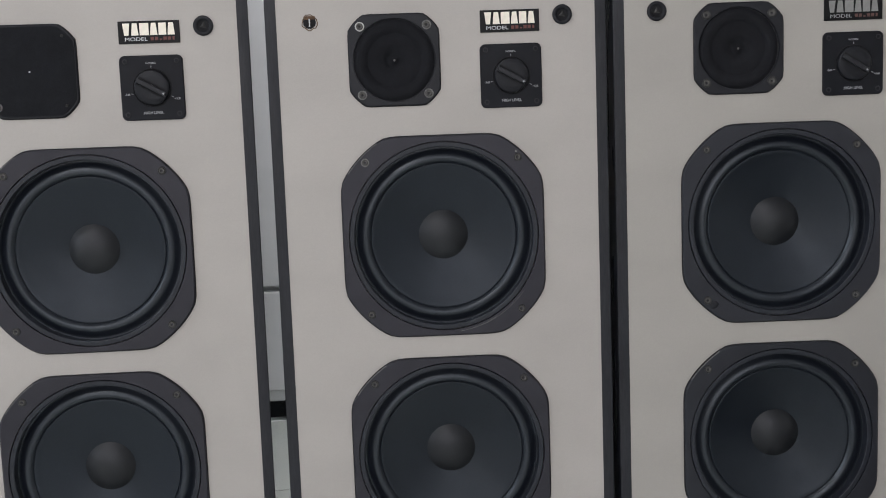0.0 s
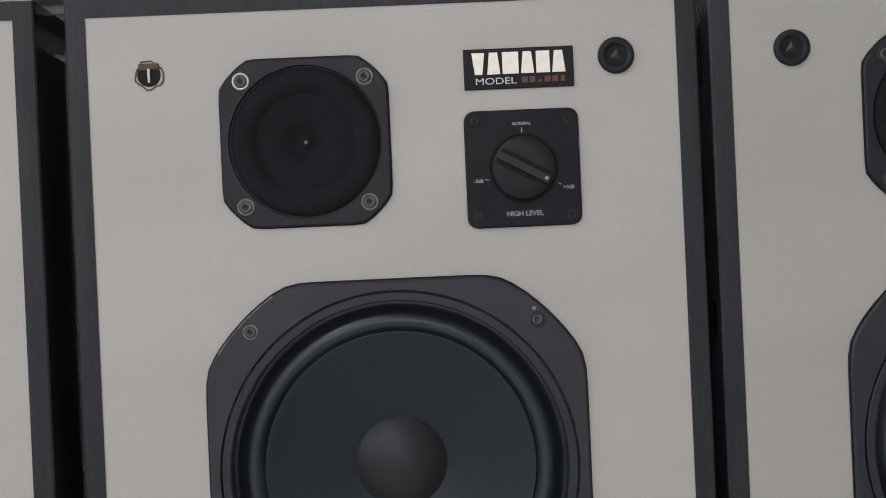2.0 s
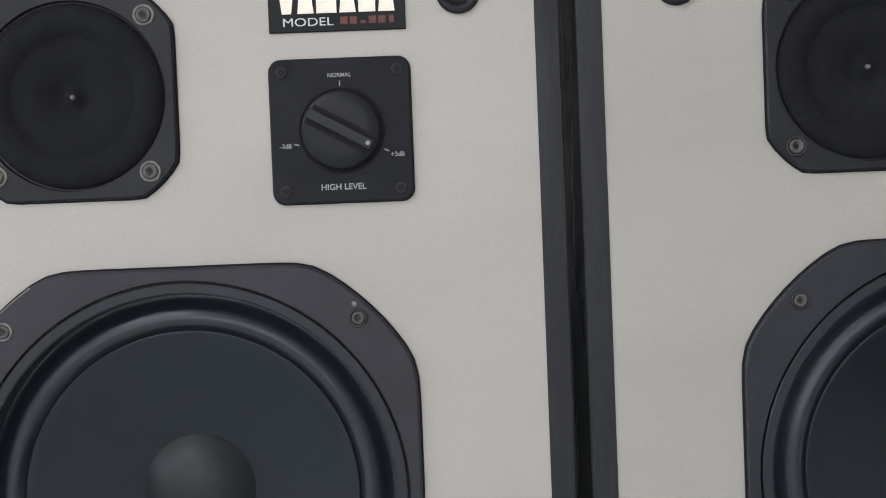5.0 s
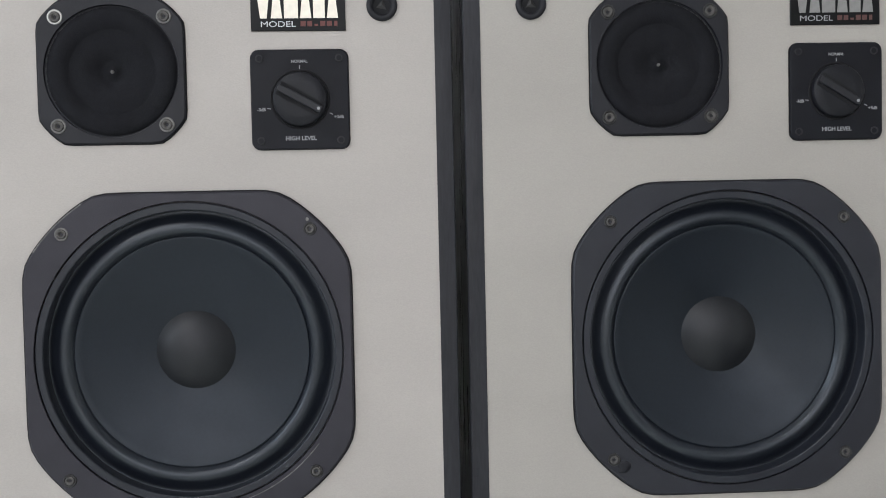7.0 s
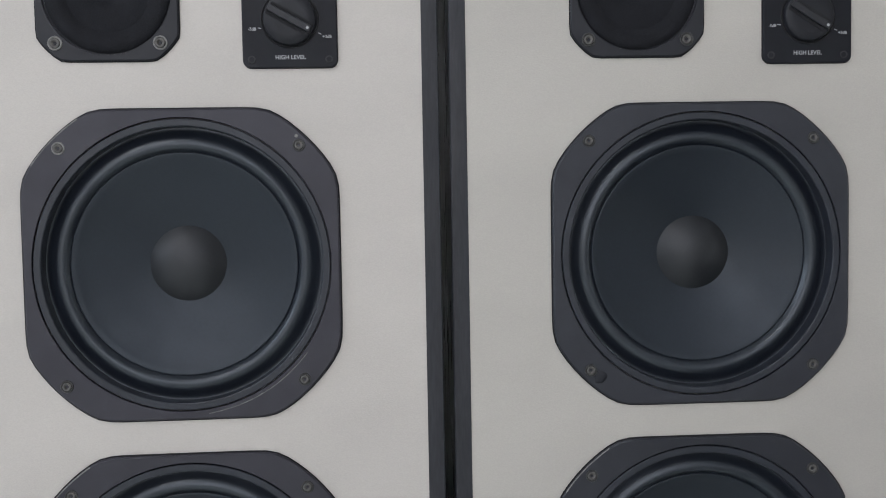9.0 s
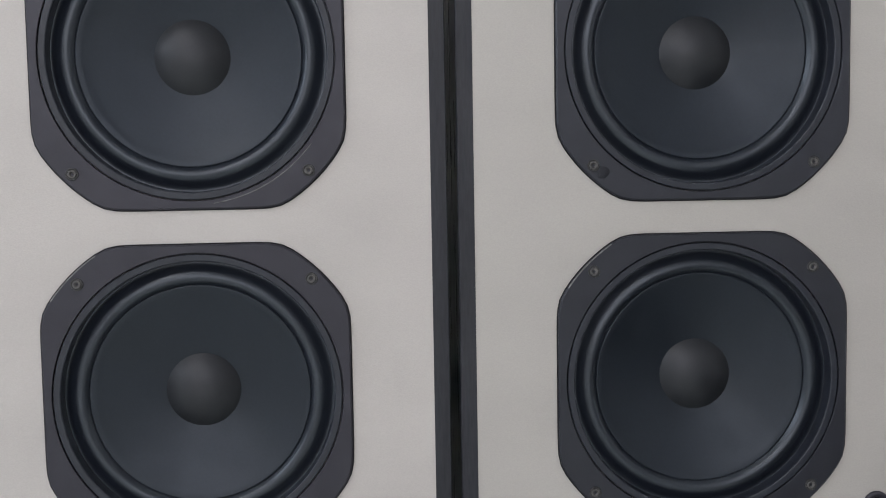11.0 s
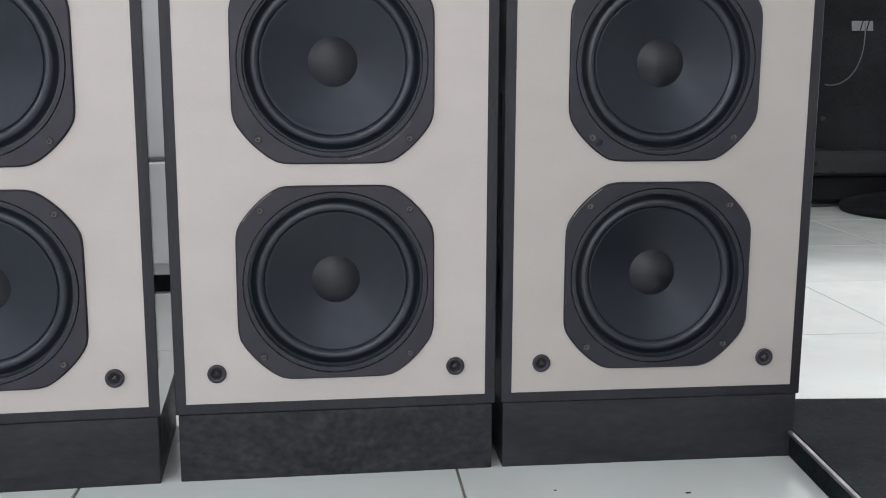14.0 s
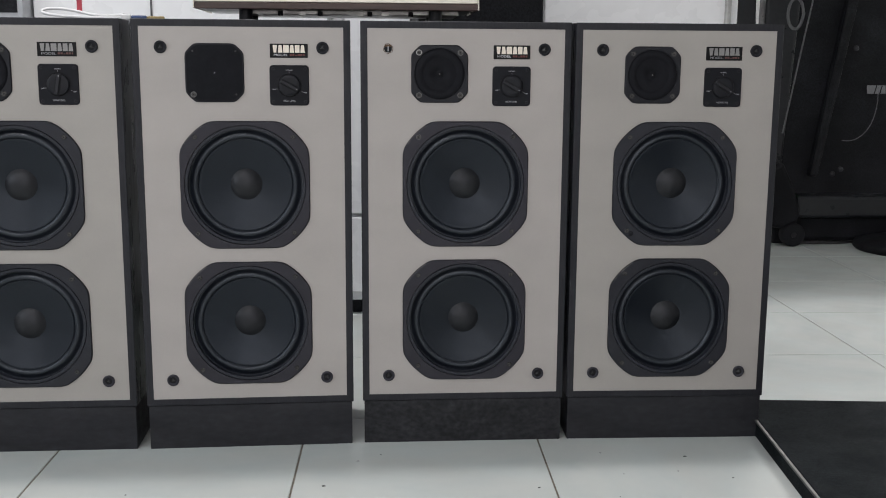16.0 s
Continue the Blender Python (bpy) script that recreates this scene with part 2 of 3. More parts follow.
def lettering(text, size, mat, parent, name, x, y, z, label="", wide=1.0):
    """Flat lettering on a front face, centred on x and z."""
    data = bpy.data.curves.new("text", "FONT")
    data.body, data.size, data.align_x, data.align_y, data.extrude = text, size, "CENTER", "CENTER", 0.0001
    data.offset = 0.0 if wide > 1 else size * 0.018
    holder = bpy.data.objects.new("holder", data)
    mesh = bpy.data.meshes.new_from_object(holder)
    bpy.data.objects.remove(holder)
    mesh.materials.clear()
    mesh.materials.append(mat)
    ob = new(name, mesh)
    ob.parent = parent
    ob.matrix_basis = pose(x, y, z, 90, 0, 0) @ Matrix.Diagonal((wide, 1, 1, 1))
    return tagged(ob, label)


# ---- the room ----
GRID_X, GRID_Y, GRID_TURN, TILE_SIDE = 0.1438, 0.5185, -1.66, 0.40
X0, X1, Y0, Y1, HIGH = -2.7, 3.3, -3.3, 3.1, 2.75
floor = part("floor", boxed(X0 - 0.2, X1 + 0.2, Y0 - 0.2, Y1 + 0.2, -0.12, -0.0015), GROUT)
tagged(floor, "brown grout bed under white glossy floor tiles", "floor", kind="structure")
ceiling = part("ceiling", boxed(X0 - 0.2, X1 + 0.2, Y0 - 0.2, Y1 + 0.2, HIGH, HIGH + 0.12), CEIL)
tagged(ceiling, "plain white painted ceiling", "ceiling", kind="structure")


def wall(name, boxes, label):
    bm = bmesh.new()
    for b in boxes:
        box(bm, *b)
    return tagged(part(name, bm, WALL), label, "wall", kind="structure")


wall("wall_north", [(X0 - 0.15, X1 + 0.15, Y1, Y1 + 0.15, 0, HIGH)], "plain white painted wall behind the machine")
# This wall's opening is unseen and only goes with the side fill.
wall("wall_west", [(X0 - 0.15, X0, Y0, -1.9, 0, HIGH), (X0 - 0.15, X0, -0.3, Y1, 0, HIGH), (X0 - 0.15, X0, -1.9, -0.3, 0, 0.75),
                   (X0 - 0.15, X0, -1.9, -0.3, 2.25, HIGH)], "plain white painted side wall with an unseen opening for the side fill")
wall("wall_east", [(X1, X1 + 0.15, Y0, Y1, 0, HIGH)], "plain white painted side wall")
# The wide opening is unseen, added to go with the front fill.
wall("wall_south", [(X0 - 0.15, -2.05, Y0 - 0.15, Y0, 0, HIGH), (0.95, X1 + 0.15, Y0 - 0.15, Y0, 0, HIGH),
                    (-2.05, 0.95, Y0 - 0.15, Y0, 2.35, HIGH)], "plain white wall with an unseen opening for the front fill")



# ---- loudspeakers ----
HALF, TOP, BASE, DEEP = 0.1695, 0.700, 0.0745, 0.185
PANEL, PANEL_TOP, PANEL_BASE = 0.1587, 0.6893, 0.0852
UPPER, LOWER, SCREW = 0.4397, 0.2126, 0.0768
SEG = 96


def screw(parent, x, y, z, radius, mat, ring):
    s = part("screw", lathe([(radius * 0.72, y + 0.0006), (radius * 0.7, y - 0.0010), (radius * 0.48, y - 0.0014), (radius * 0.30, y - 0.0002), (radius * 0.10, y + 0.0004)], 16), mat, parent, smooth=True, m=pose(x, 0, z))
    part("washer", lathe([(radius, y + 0.0004), (radius, y - 0.0005), (radius * 0.92, y - 0.0009), (radius * 0.76, y - 0.0008), (radius * 0.70, y + 0.0004)], 24, close=False), ring, s, smooth=True)
    return s


# Lit and shaded material sets: dimmer light on outer cabinets is put into colours.
PAIRS = {"lit": (BAFFLE, FRAME, CREAM, VINYL, INK), "shaded": (BAFFLE_SHADED, FRAME_DARK, FOIL_UNLIT, VINYL_SHADED, SCALEINK)}


def woofer(parent, z, worn, frame_mat, speck=False, wear_and_glint=""):
    w = part("woofer", rings([plate_edge(0.1018, 0.1160, 0.0035, SEG), plate_edge(0.1018, 0.1160, -0.0020, SEG), plate_edge(0.1018, 0.1160, -0.0030, SEG, 0.0011),
                              circle(0.0966, -0.0030, SEG), circle(0.0963, -0.0026, SEG), circle(0.0962, 0.0012, SEG), circle(0.0952, 0.0012, SEG)], False),
             frame_mat, parent, "black octagonal moulded woofer frame", m=pose(0, 0, z))
    part("trim_ring", lathe([(0.0955, 0.0012), (0.0954, -0.0026), (0.0950, -0.0030), (0.0914, -0.0030), (0.0908, -0.0026), (0.0905, -0.0016), (0.0902, 0.0080)], SEG, close=False),
         TRIMRING, w, "smooth blue-black trim ring")
    # Black line round the plate paints the shadow gap against the panel.
    part("gasket", rings([plate_edge(0.1027, 0.1169, -0.0003, SEG), plate_edge(0.1027, 0.1169, -0.0006, SEG), plate_edge(0.1010, 0.1152, -0.0006, SEG)], False), GAP, w, "thin black line for the shadow round the plate")
    if speck:
        part("paint_speck", lathe([(0.0012, -0.0028), (0.0011, -0.0033), (0.0005, -0.0034)], 10), STEEL, w, "pale paint speck", m=pose(0.0752, 0, 0.0834))
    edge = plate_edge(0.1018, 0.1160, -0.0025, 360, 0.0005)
    # Pale strip along the upper-left bevel: its glint is put in as colour.
    if "edge" in wear_and_glint:
        tube([edge[n] for n in range(124, 147, 3)], 0.00045, "worn_edge", STEEL, w, "pale strip painting the glint on the plate edge")
    if "scratch" in wear_and_glint:
        tube([(0.0990 * math.cos(radians(a)), -0.0030, 0.0990 * math.sin(radians(a))) for a in range(-82, -36, 5)], 0.00028, "scratch", STEEL, w, "pale scratch beside the groove")
    if "smudge" in wear_and_glint:
        part("smudge", rings([[(0.0044 * k * (1 + 0.25 * math.sin(3 * a + 1)) * math.cos(a), y, 0.0052 * k * (1 + 0.2 * math.cos(2 * a)) * math.sin(a)) for a in [math.pi * n / 12 for n in range(24)]]
                              for k, y in ((1.0, -0.0029), (0.85, -0.0034), (0.45, -0.0037))]), TWEETERPLATE, w, "dark tar smudge", True, pose(-0.0708, 0, -0.0822))
    roll = [(0.0903, 0.0074), (0.0894, 0.0076), (0.0876, 0.0070), (0.0856, 0.0058), (0.0838, 0.0043), (0.0822, 0.0034), (0.0804, 0.0026), (0.0788, 0.0025),
            (0.0772, 0.0030), (0.0758, 0.0043), (0.0748, 0.0059), (0.0740, 0.0066)]
    part("surround", lathe(roll, SEG, close=False), RUBBER, w, "half-round foam surround", True)
    cone = [(0.0744, 0.0066), (0.0740, 0.0059), (0.0735, 0.0056)]
    for n in range(14):
        u = n / 13
        cone.append((0.0730 - u * 0.0490, 0.0056 + 0.0144 * u ** 0.88))
    part("cone", lathe(cone, SEG, close=False), CONE, w, "matt black coated paper cone", True)
    cap = [(0.0254, 0.0197), (0.0246, 0.0190), (0.0240, 0.0186)]
    for n in range(1, 11):
        a = math.asin(0.0240 / 0.0381) * (1 - n / 11)
        cap.append((0.0381 * math.sin(a), 0.0482 - 0.0381 * math.cos(a)))
    part("dust_cap", lathe(cap + [(0.0006, 0.0101)], 48), CAP, w, "domed dark grey dust cap", True)
    for side in (-1, 1):
        bump = [(side * (0.0098 + 0.0022 * u), 0.0203 - 0.0030 * u, -0.0262 - 0.0128 * u) for u in (0, 0.33, 0.66, 1)]
        tube(bump, 0.0011, "lead_out", CONE, w, "glued lead under black coating")
    for n, (x, dz) in enumerate(((-SCREW, 0.0773), (SCREW, 0.0773), (-SCREW, -0.0773), (SCREW, -0.0773))):
        screw(w, x, -0.0030, dz, 0.0042, DARKSTEEL, HEAD if n not in worn else STEEL)
    return w


def tweeter(parent, bare, frame_mat, covered=False):
    t = part("tweeter", rings([plate_edge(0.0450, 0.0538, 0.003, 64, power=90), plate_edge(0.0450, 0.0538, -0.0018, 64, power=90), plate_edge(0.0450, 0.0538, -0.0026, 64, 0.0009, 90),
                               circle(0.0412, -0.0026, 64), circle(0.0408, -0.0006, 64), circle(0.0400, -0.0004, 64)], False),
             frame_mat, parent, "black chamfered tweeter plate", m=pose(-0.0432, 0, 0.6175))
    # Shadow round the tweeter plate, painted as a thin black ring.
    part("gasket", rings([plate_edge(0.0457, 0.0545, -0.0003, 64, power=90), plate_edge(0.0457, 0.0545, -0.0006, 64, power=90), plate_edge(0.0445, 0.0530, -0.0006, 64, power=90)], False), GAP, t, "thin black line for the shadow round the plate")
    if covered:
        part("grille", rings([plate_edge(0.0436, 0.0516, -0.0022, 64, power=90), plate_edge(0.0432, 0.0512, -0.0031, 64, power=90), circle(0.0300, -0.0036, 64), circle(0.0060, -0.0036, 64)]),
             MESH, t, "fine black mesh over the whole plate")
    else:
        part("grille", lathe([(0.0402, 0.0004), (0.0396, -0.0014), (0.0345, -0.0024), (0.0285, -0.0018), (0.0270, 0.0002), (0.0262, 0.0002), (0.0200, -0.0006),
                              (0.0095, 0.0008), (0.0085, 0.0022), (0.0040, 0.0028), (0.0030, 0.0014), (0.0010, 0.0008)], 48), MESH, t, "black cloth tweeter grille", True)
    front = -0.0034 if covered else 0.0
    # Pale dot: the highlight at the tweeter's middle, put in as colour.
    part("tip", lathe([(0.0012, front + 0.0012), (0.0011, front), (0.0006, front - 0.0006)], 10), INK if covered else STEEL, t)
    for n, (x, dz) in enumerate(((-0.0331, 0.0336), (0.0331, 0.0336), (-0.0331, -0.0336), (0.0331, -0.0336))):
        screw(t, x, -0.0034 if covered else -0.0026, dz, 0.0047 if bare[n] or not covered else 0.0016, DARKSTEEL, {2: BRIGHT, 1: STEEL, 0: HEAD}[bare[n]])
    return t


def badge(parent, foil, ink):
    b = part("badge", boxed(-0.0296, 0.0296, -0.0012, 0.001, -0.0109, 0.0109, bevel=0.0003, segments=1), BADGE, parent, "small black enamel maker's badge", m=pose(0.0728, 0, 0.6524))
    wide = (0.0078, 0.0080, 0.0096, 0.0080, 0.0082, 0.0080)
    x = -0.0256
    for n, w in enumerate(wide):
        bm = bmesh.new()
        low, high = ((0.58, 1.0), (1.0, 0.62), (1.0, 1.0))[(0, 1, 2, 1, 2, 1)[n]]
        g = w - 0.0009
        pts = [(-g * low / 2, -0.0030), (g * low / 2, -0.0030), (g * high / 2, 0.0087), (-g * high / 2, 0.0087)]
        front = [bm.verts.new((px, -0.0015, pz)) for px, pz in pts]
        back = [bm.verts.new((px, -0.0010, pz)) for px, pz in pts]
        bm.faces.new(front)
        for k in range(4):
            bm.faces.new((front[k], front[(k + 1) % 4], back[(k + 1) % 4], back[k]))
        part("emblem_block", bm, foil, b, m=pose(x + w / 2, 0, 0))
        x += w + 0.0003

    lettering("MODEL", 0.0050, ink, b, "model_lettering", -0.0126, -0.0014, -0.0068, "small white lettering", 1.34)
    for k, w in enumerate((0.0032, 0.0030, 0.0022, 0.0032, 0.0032, 0.0020)):
        part("red_bar", boxed(-w / 2, w / 2, -0.0014, -0.0010, -0.0016, 0.0016 if k != 2 else -0.0002), RED if ink is INK else RED_DULL, b, m=pose(0.0030 + 0.0041 * k, 0, -0.0064))
    return b


def level_control(parent, turn, frame_mat):
    bm = boxed(-0.0305, 0.0305, -0.0022, 0.002, -0.0312, 0.0312)
    upright = [e for e in bm.edges if abs(e.verts[0].co.y - e.verts[1].co.y) > 0.003]
    bmesh.ops.bevel(bm, geom=upright, offset=0.0052, segments=5, affect="EDGES", profile=0.5)
    rim = [e for e in bm.edges if e.verts[0].co.y < -0.002 and e.verts[1].co.y < -0.002]
    bmesh.ops.bevel(bm, geom=rim, offset=0.0007, segments=2, affect="EDGES", profile=0.5)
    c = part("level_control", bm, frame_mat, parent, "square black plate with a rotary level knob", m=pose(0.0728, 0, 0.5985))
    # Thin black border in place of the shadow round this plate.
    g = boxed(-0.0309, 0.0309, -0.0006, 0.001, -0.0316, 0.0316)
    bmesh.ops.bevel(g, geom=[e for e in g.edges if abs(e.verts[0].co.y - e.verts[1].co.y) > 0.001], offset=0.0056, segments=5, affect="EDGES", profile=0.5)
    part("gasket", g, GAP, c, "thin black line for the shadow round the plate")
    # Raised black ring: the shade of the knob's well is put in as colour.
    part("knob_well", lathe([(0.0188, -0.0024), (0.0184, -0.0028), (0.0176, -0.0024), (0.0172, -0.0023)], 48, close=False), GAP, c, m=pose(0, 0, 0))
    k = part("knob", lathe([(0.0171, -0.0022), (0.0168, -0.0062), (0.0160, -0.0070), (0.0100, -0.0068), (0.0040, -0.0068)], 48), KNOB, c, "round black rotary knob", True, pose(0, 0, 0, 0, turn, 0))
    part("knob_bar", boxed(-0.0155, 0.0155, -0.0094, -0.0060, -0.0024, 0.0024, bevel=0.0008), KNOBBAR, k, "satin grip bar")
    # Flat black strips stand for the shade in the two grip grooves.
    for dz in (-0.0036, 0.0036):
        part("knob_groove", boxed(-0.0150, 0.0150, -0.00715, -0.0066, dz - 0.0010, dz + 0.0010), GAP, k)
    part("pointer_dot", lathe([(0.0010, -0.0093), (0.0010, -0.0097), (0.0006, -0.0097)], 10), SCALEINK, k, m=pose(0.0132, 0, 0))
    lettering("NORMAL", 0.0025, SCALEINK, c, "scale_lettering", 0.0, -0.0024, 0.0238)
    lettering("HIGH LEVEL", 0.0037, SCALEINK, c, "scale_lettering", 0.0, -0.0024, -0.0245)
    lettering("-3dB", 0.0028, SCALEINK, c, "scale_lettering", -0.0243, -0.0024, -0.0062)
    lettering("+3dB", 0.0028, SCALEINK, c, "scale_lettering", 0.0240, -0.0024, -0.0112)
    for x, dz, a in ((0.0, 0.0203, 90), (-0.0196, -0.0056, 10), (0.0193, -0.0092, 25)):
        part("scale_mark", boxed(-0.0011, 0.0011, -0.0026, -0.0021, -0.00025, 0.00025), SCALEINK, c, m=pose(x, 0, dz, 0, a, 0))
    for x in (-0.0250, 0.0250):
        for dz in (-0.0258, 0.0258):
            part("screw", lathe([(0.0026, -0.0021), (0.0025, -0.0029), (0.0014, -0.0020)], 14), CONTROLSCREW, c, smooth=True, m=pose(x, 0, dz))
    return c


def grille_socket(parent, x, z, turn, mat):
    s = part("grille_socket", lathe([(0.0098, 0.001), (0.0098, -0.0016), (0.0090, -0.0024), (0.0066, -0.0024), (0.0058, -0.0014), (0.0054, -0.0004), (0.0030, -0.0004)], 32), mat, parent,
             "round black grille socket", True, pose(x, 0, z))
    # Black disc paints the dark inside of the socket.
    part("socket_core", lathe([(0.0058, -0.0010), (0.0056, -0.0007), (0.0020, -0.0006)], 24), GAP, s)
    bm = bmesh.new()
    pts = [(0.0040 * math.sin(radians(a)), 0.0040 * math.cos(radians(a))) for a in (0, 120, 240)]
    tip = bm.verts.new((0, -0.0020, 0))
    ring = [bm.verts.new((a, -0.0008, b)) for a, b in pts]
    for n in range(3):
        bm.faces.new((tip, ring[n], ring[(n + 1) % 3]))
    part("peg", bm, HEAD, s, m=pose(0, 0, 0, 0, turn, 0))
    return s


def torn_hole(parent, x, z):
    pts = []
    for n in range(18):
        a = 2 * math.pi * n / 18
        pts.append((1 + 0.16 * random.uniform(-1, 1), a))
    rows = [[(0.0066 * k * r * math.cos(a), y, 0.0072 * k * r * math.sin(a)) for r, a in pts] for k, y in ((1.12, -0.0004), (1.0, -0.0003), (0.9, 0.002))]
    h = part("torn_socket_hole", rings(rows, False), CHIP, parent, "torn hole showing brown chipboard", m=pose(x, 0, z))
    # Shallow black disc in place of the shade deep in the hole.
    part("hole_bottom", lathe([(0.0064, -0.00025), (0.002, -0.0002)], 14), GAP, h)
    part("chip", boxed(-0.0056, 0.0056, -0.0006, 0.0002, 0.0028, 0.0062, bevel=0.0006), CHIP, h)
    part("stub", boxed(-0.0006, 0.0006, -0.0012, 0.0, -0.0042, 0.0034, bevel=0.0002, segments=1), INK, h)
    return h


def pierced_panel(y=0.0004, back=0.0068):
    """The front panel, with round openings for the three drivers."""
    bm = bmesh.new()

    def quad(x0, x1, z0, z1):
        bm.faces.new([bm.verts.new((x, y, z)) for x, z in ((x0, z0), (x1, z0), (x1, z1), (x0, z1))])

    def opening(cx, cz, half, radius):
        rim, hole, deep = [], [], []
        for n in range(SEG):
            a = 2 * math.pi * n / SEG
            c, d = math.cos(a), math.sin(a)
            k = half / max(abs(c), abs(d))
            rim.append(bm.verts.new((cx + k * c, y, cz + k * d)))
            hole.append(bm.verts.new((cx + radius * c, y, cz + radius * d)))
            deep.append(bm.verts.new((cx + radius * c, back, cz + radius * d)))
        for n in range(SEG):
            k = (n + 1) % SEG
            bm.faces.new((rim[n], rim[k], hole[k], hole[n]))
            bm.faces.new((hole[n], hole[k], deep[k], deep[n]))

    heights = [PANEL_BASE]
    for cx, cz, half, radius in ((0, LOWER, 0.100, 0.0962), (0, UPPER, 0.100, 0.0962), (-0.0432, 0.6175, 0.043, 0.0412)):
        quad(-PANEL, PANEL, heights[-1], cz - half)
        quad(-PANEL, cx - half, cz - half, cz + half)
        quad(cx + half, PANEL, cz - half, cz + half)
        opening(cx, cz, half, radius)
        heights.append(cz + half)
    quad(-PANEL, PANEL, heights[-1], PANEL_TOP)
    edge = [(-PANEL, PANEL_BASE), (PANEL, PANEL_BASE), (PANEL, PANEL_TOP), (-PANEL, PANEL_TOP)]
    for (xa, za), (xb, zb) in zip(edge, edge[1:] + edge[:1]):
        bm.faces.new([bm.verts.new(p) for p in ((xa, y, za), (xb, y, zb), (xb, back, zb), (xa, back, za))])
    return bm


def loudspeaker(m, label, knob_turn, bare, worn, pair, torn=False, covered=False, wear_and_glint=("", "")):
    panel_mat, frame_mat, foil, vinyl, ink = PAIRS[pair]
    s = thing("loudspeaker", m, label, "loudspeaker", "loudspeakers in a row")
    # cabinet shell round a recessed front
    outer = boxed(-HALF, HALF, 0, DEEP, BASE, TOP, bevel=0.0009, segments=1)
    front = [f for f in outer.faces if f.normal.y < -0.9 and f.calc_area() > 0.05]
    bmesh.ops.inset_region(outer, faces=front, thickness=HALF - PANEL - 0.0005, depth=0, use_even_offset=True)
    bmesh.ops.inset_region(outer, faces=front, thickness=0.0002, depth=0, use_even_offset=True)
    bmesh.ops.translate(outer, verts=list({v for f in front for v in f.verts}), vec=(0, 0.012, 0))
    bmesh.ops.delete(outer, geom=front, context="FACES")
    cabinet = part("cabinet", outer, vinyl, s, "black ash vinyl cabinet")
    cabinet.data.materials.append(RIM)
    for f in cabinet.data.polygons:
        f.material_index = int(f.center.y < 0.0005 or f.normal.y < -0.5)
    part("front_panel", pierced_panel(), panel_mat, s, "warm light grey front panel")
    part("plinth", boxed(-HALF + 0.0025, HALF - 0.0025, 0.0016, DEEP - 0.004, 0.0, BASE - 0.0004, bevel=0.0008, segments=1), PLINTH_SCUFFED if torn else PLINTH, s, "scuffed black plinth")
    front_y = pose(0, 0.0004, 0)
    for w in (woofer(s, UPPER, worn[0], frame_mat, torn, wear_and_glint[0]), woofer(s, LOWER, worn[1], frame_mat, wear_and_glint=wear_and_glint[1]), tweeter(s, bare, TWEETERPLATE, covered), badge(s, foil, ink), level_control(s, knob_turn, CONTROL)):
        w.matrix_basis = front_y @ w.matrix_basis
    for n, (x, z) in enumerate(((-0.1255, 0.657), (0.1255, 0.657), (-0.1258, 0.1183), (0.1258, 0.1183))):
        p = torn_hole(s, x, z) if torn and n == 0 else grille_socket(s, x, z, (0, 12, -8, 20)[n], KNOB if n < 2 else FRAME)
        p.matrix_basis = front_y @ p.matrix_basis
    return s


loudspeaker(pose(0, 0, 0, 0, 0, 0), "tall loudspeaker with grey front, torn hole and scuffed plinth", 29, (2, 1, 1, 1), ((0,), ()), "lit", True, wear_and_glint=("edge scratch", "edge"))
loudspeaker(pose(0.3460, -0.0031, 0, 0, 0, -1.2), "tall black loudspeaker with grey front beside a floor board", 32, (0, 0, 0, 0), ((), ()), "shaded", wear_and_glint=("smudge", "edge"))
loudspeaker(pose(-0.3545, -0.0062, 0, 0, 0, 1.5), "tall black loudspeaker with grey front under an amplifier", 29, (0, 0, 1, 0), ((), ()), "lit", covered=True, wear_and_glint=("edge", "edge"))
loudspeaker(pose(-0.7100, -0.0102, 0, 0, 0, 0.4), "tall black loudspeaker with grey front, cable on top", -80, (0, 0, 0, 0), ((), ()), "shaded")


# ---- amplifier on the loudspeakers ----
amp = thing("amplifier", pose(-0.206, 0.045, TOP), "silver fronted hi-fi amplifier on two loudspeakers", "amplifier")
part("case", boxed(-0.222, 0.222, 0.008, 0.19, 0.019, 0.150, bevel=0.002), CHASSIS, amp, "bare metal case")
part("bottom_rail", boxed(-0.228, 0.228, -0.006, 0.010, 0.0185, 0.0290, bevel=0.0012), WALNUT, amp, "dark brown wooden rail")
for n in range(9):
    part("front_rib", boxed(-0.227, 0.227, -0.004 - 0.0007 * (n % 3), 0.008, 0.0296 + 0.0135 * n, 0.0424 + 0.0135 * n, bevel=0.0010), SILVER, amp)
part("side_cheek", boxed(-0.2292, -0.2272, -0.007, 0.19, 0.0190, 0.150, bevel=0.0006, segments=1), SILVER, amp)
part("side_cheek", boxed(0.2272, 0.2292, -0.007, 0.19, 0.0190, 0.150, bevel=0.0006, segments=1), SILVER, amp)
for x in (-0.150, 0.160):
    for y in (0.030, 0.118):
        part("foot", rings([[(x + r * math.cos(a * math.pi / 12), y + r * math.sin(a * math.pi / 12), z) for a in range(24)] for r, z in ((0.010, 0.0), (0.011, 0.002), (0.011, 0.0195))]), KNOB, amp, "black rubber foot")
part("bottom_tray", boxed(-0.16, 0.20, 0.045, 0.175, 0.0125, 0.0195, bevel=0.001), CHASSIS, amp, "zinc plated bottom tray")
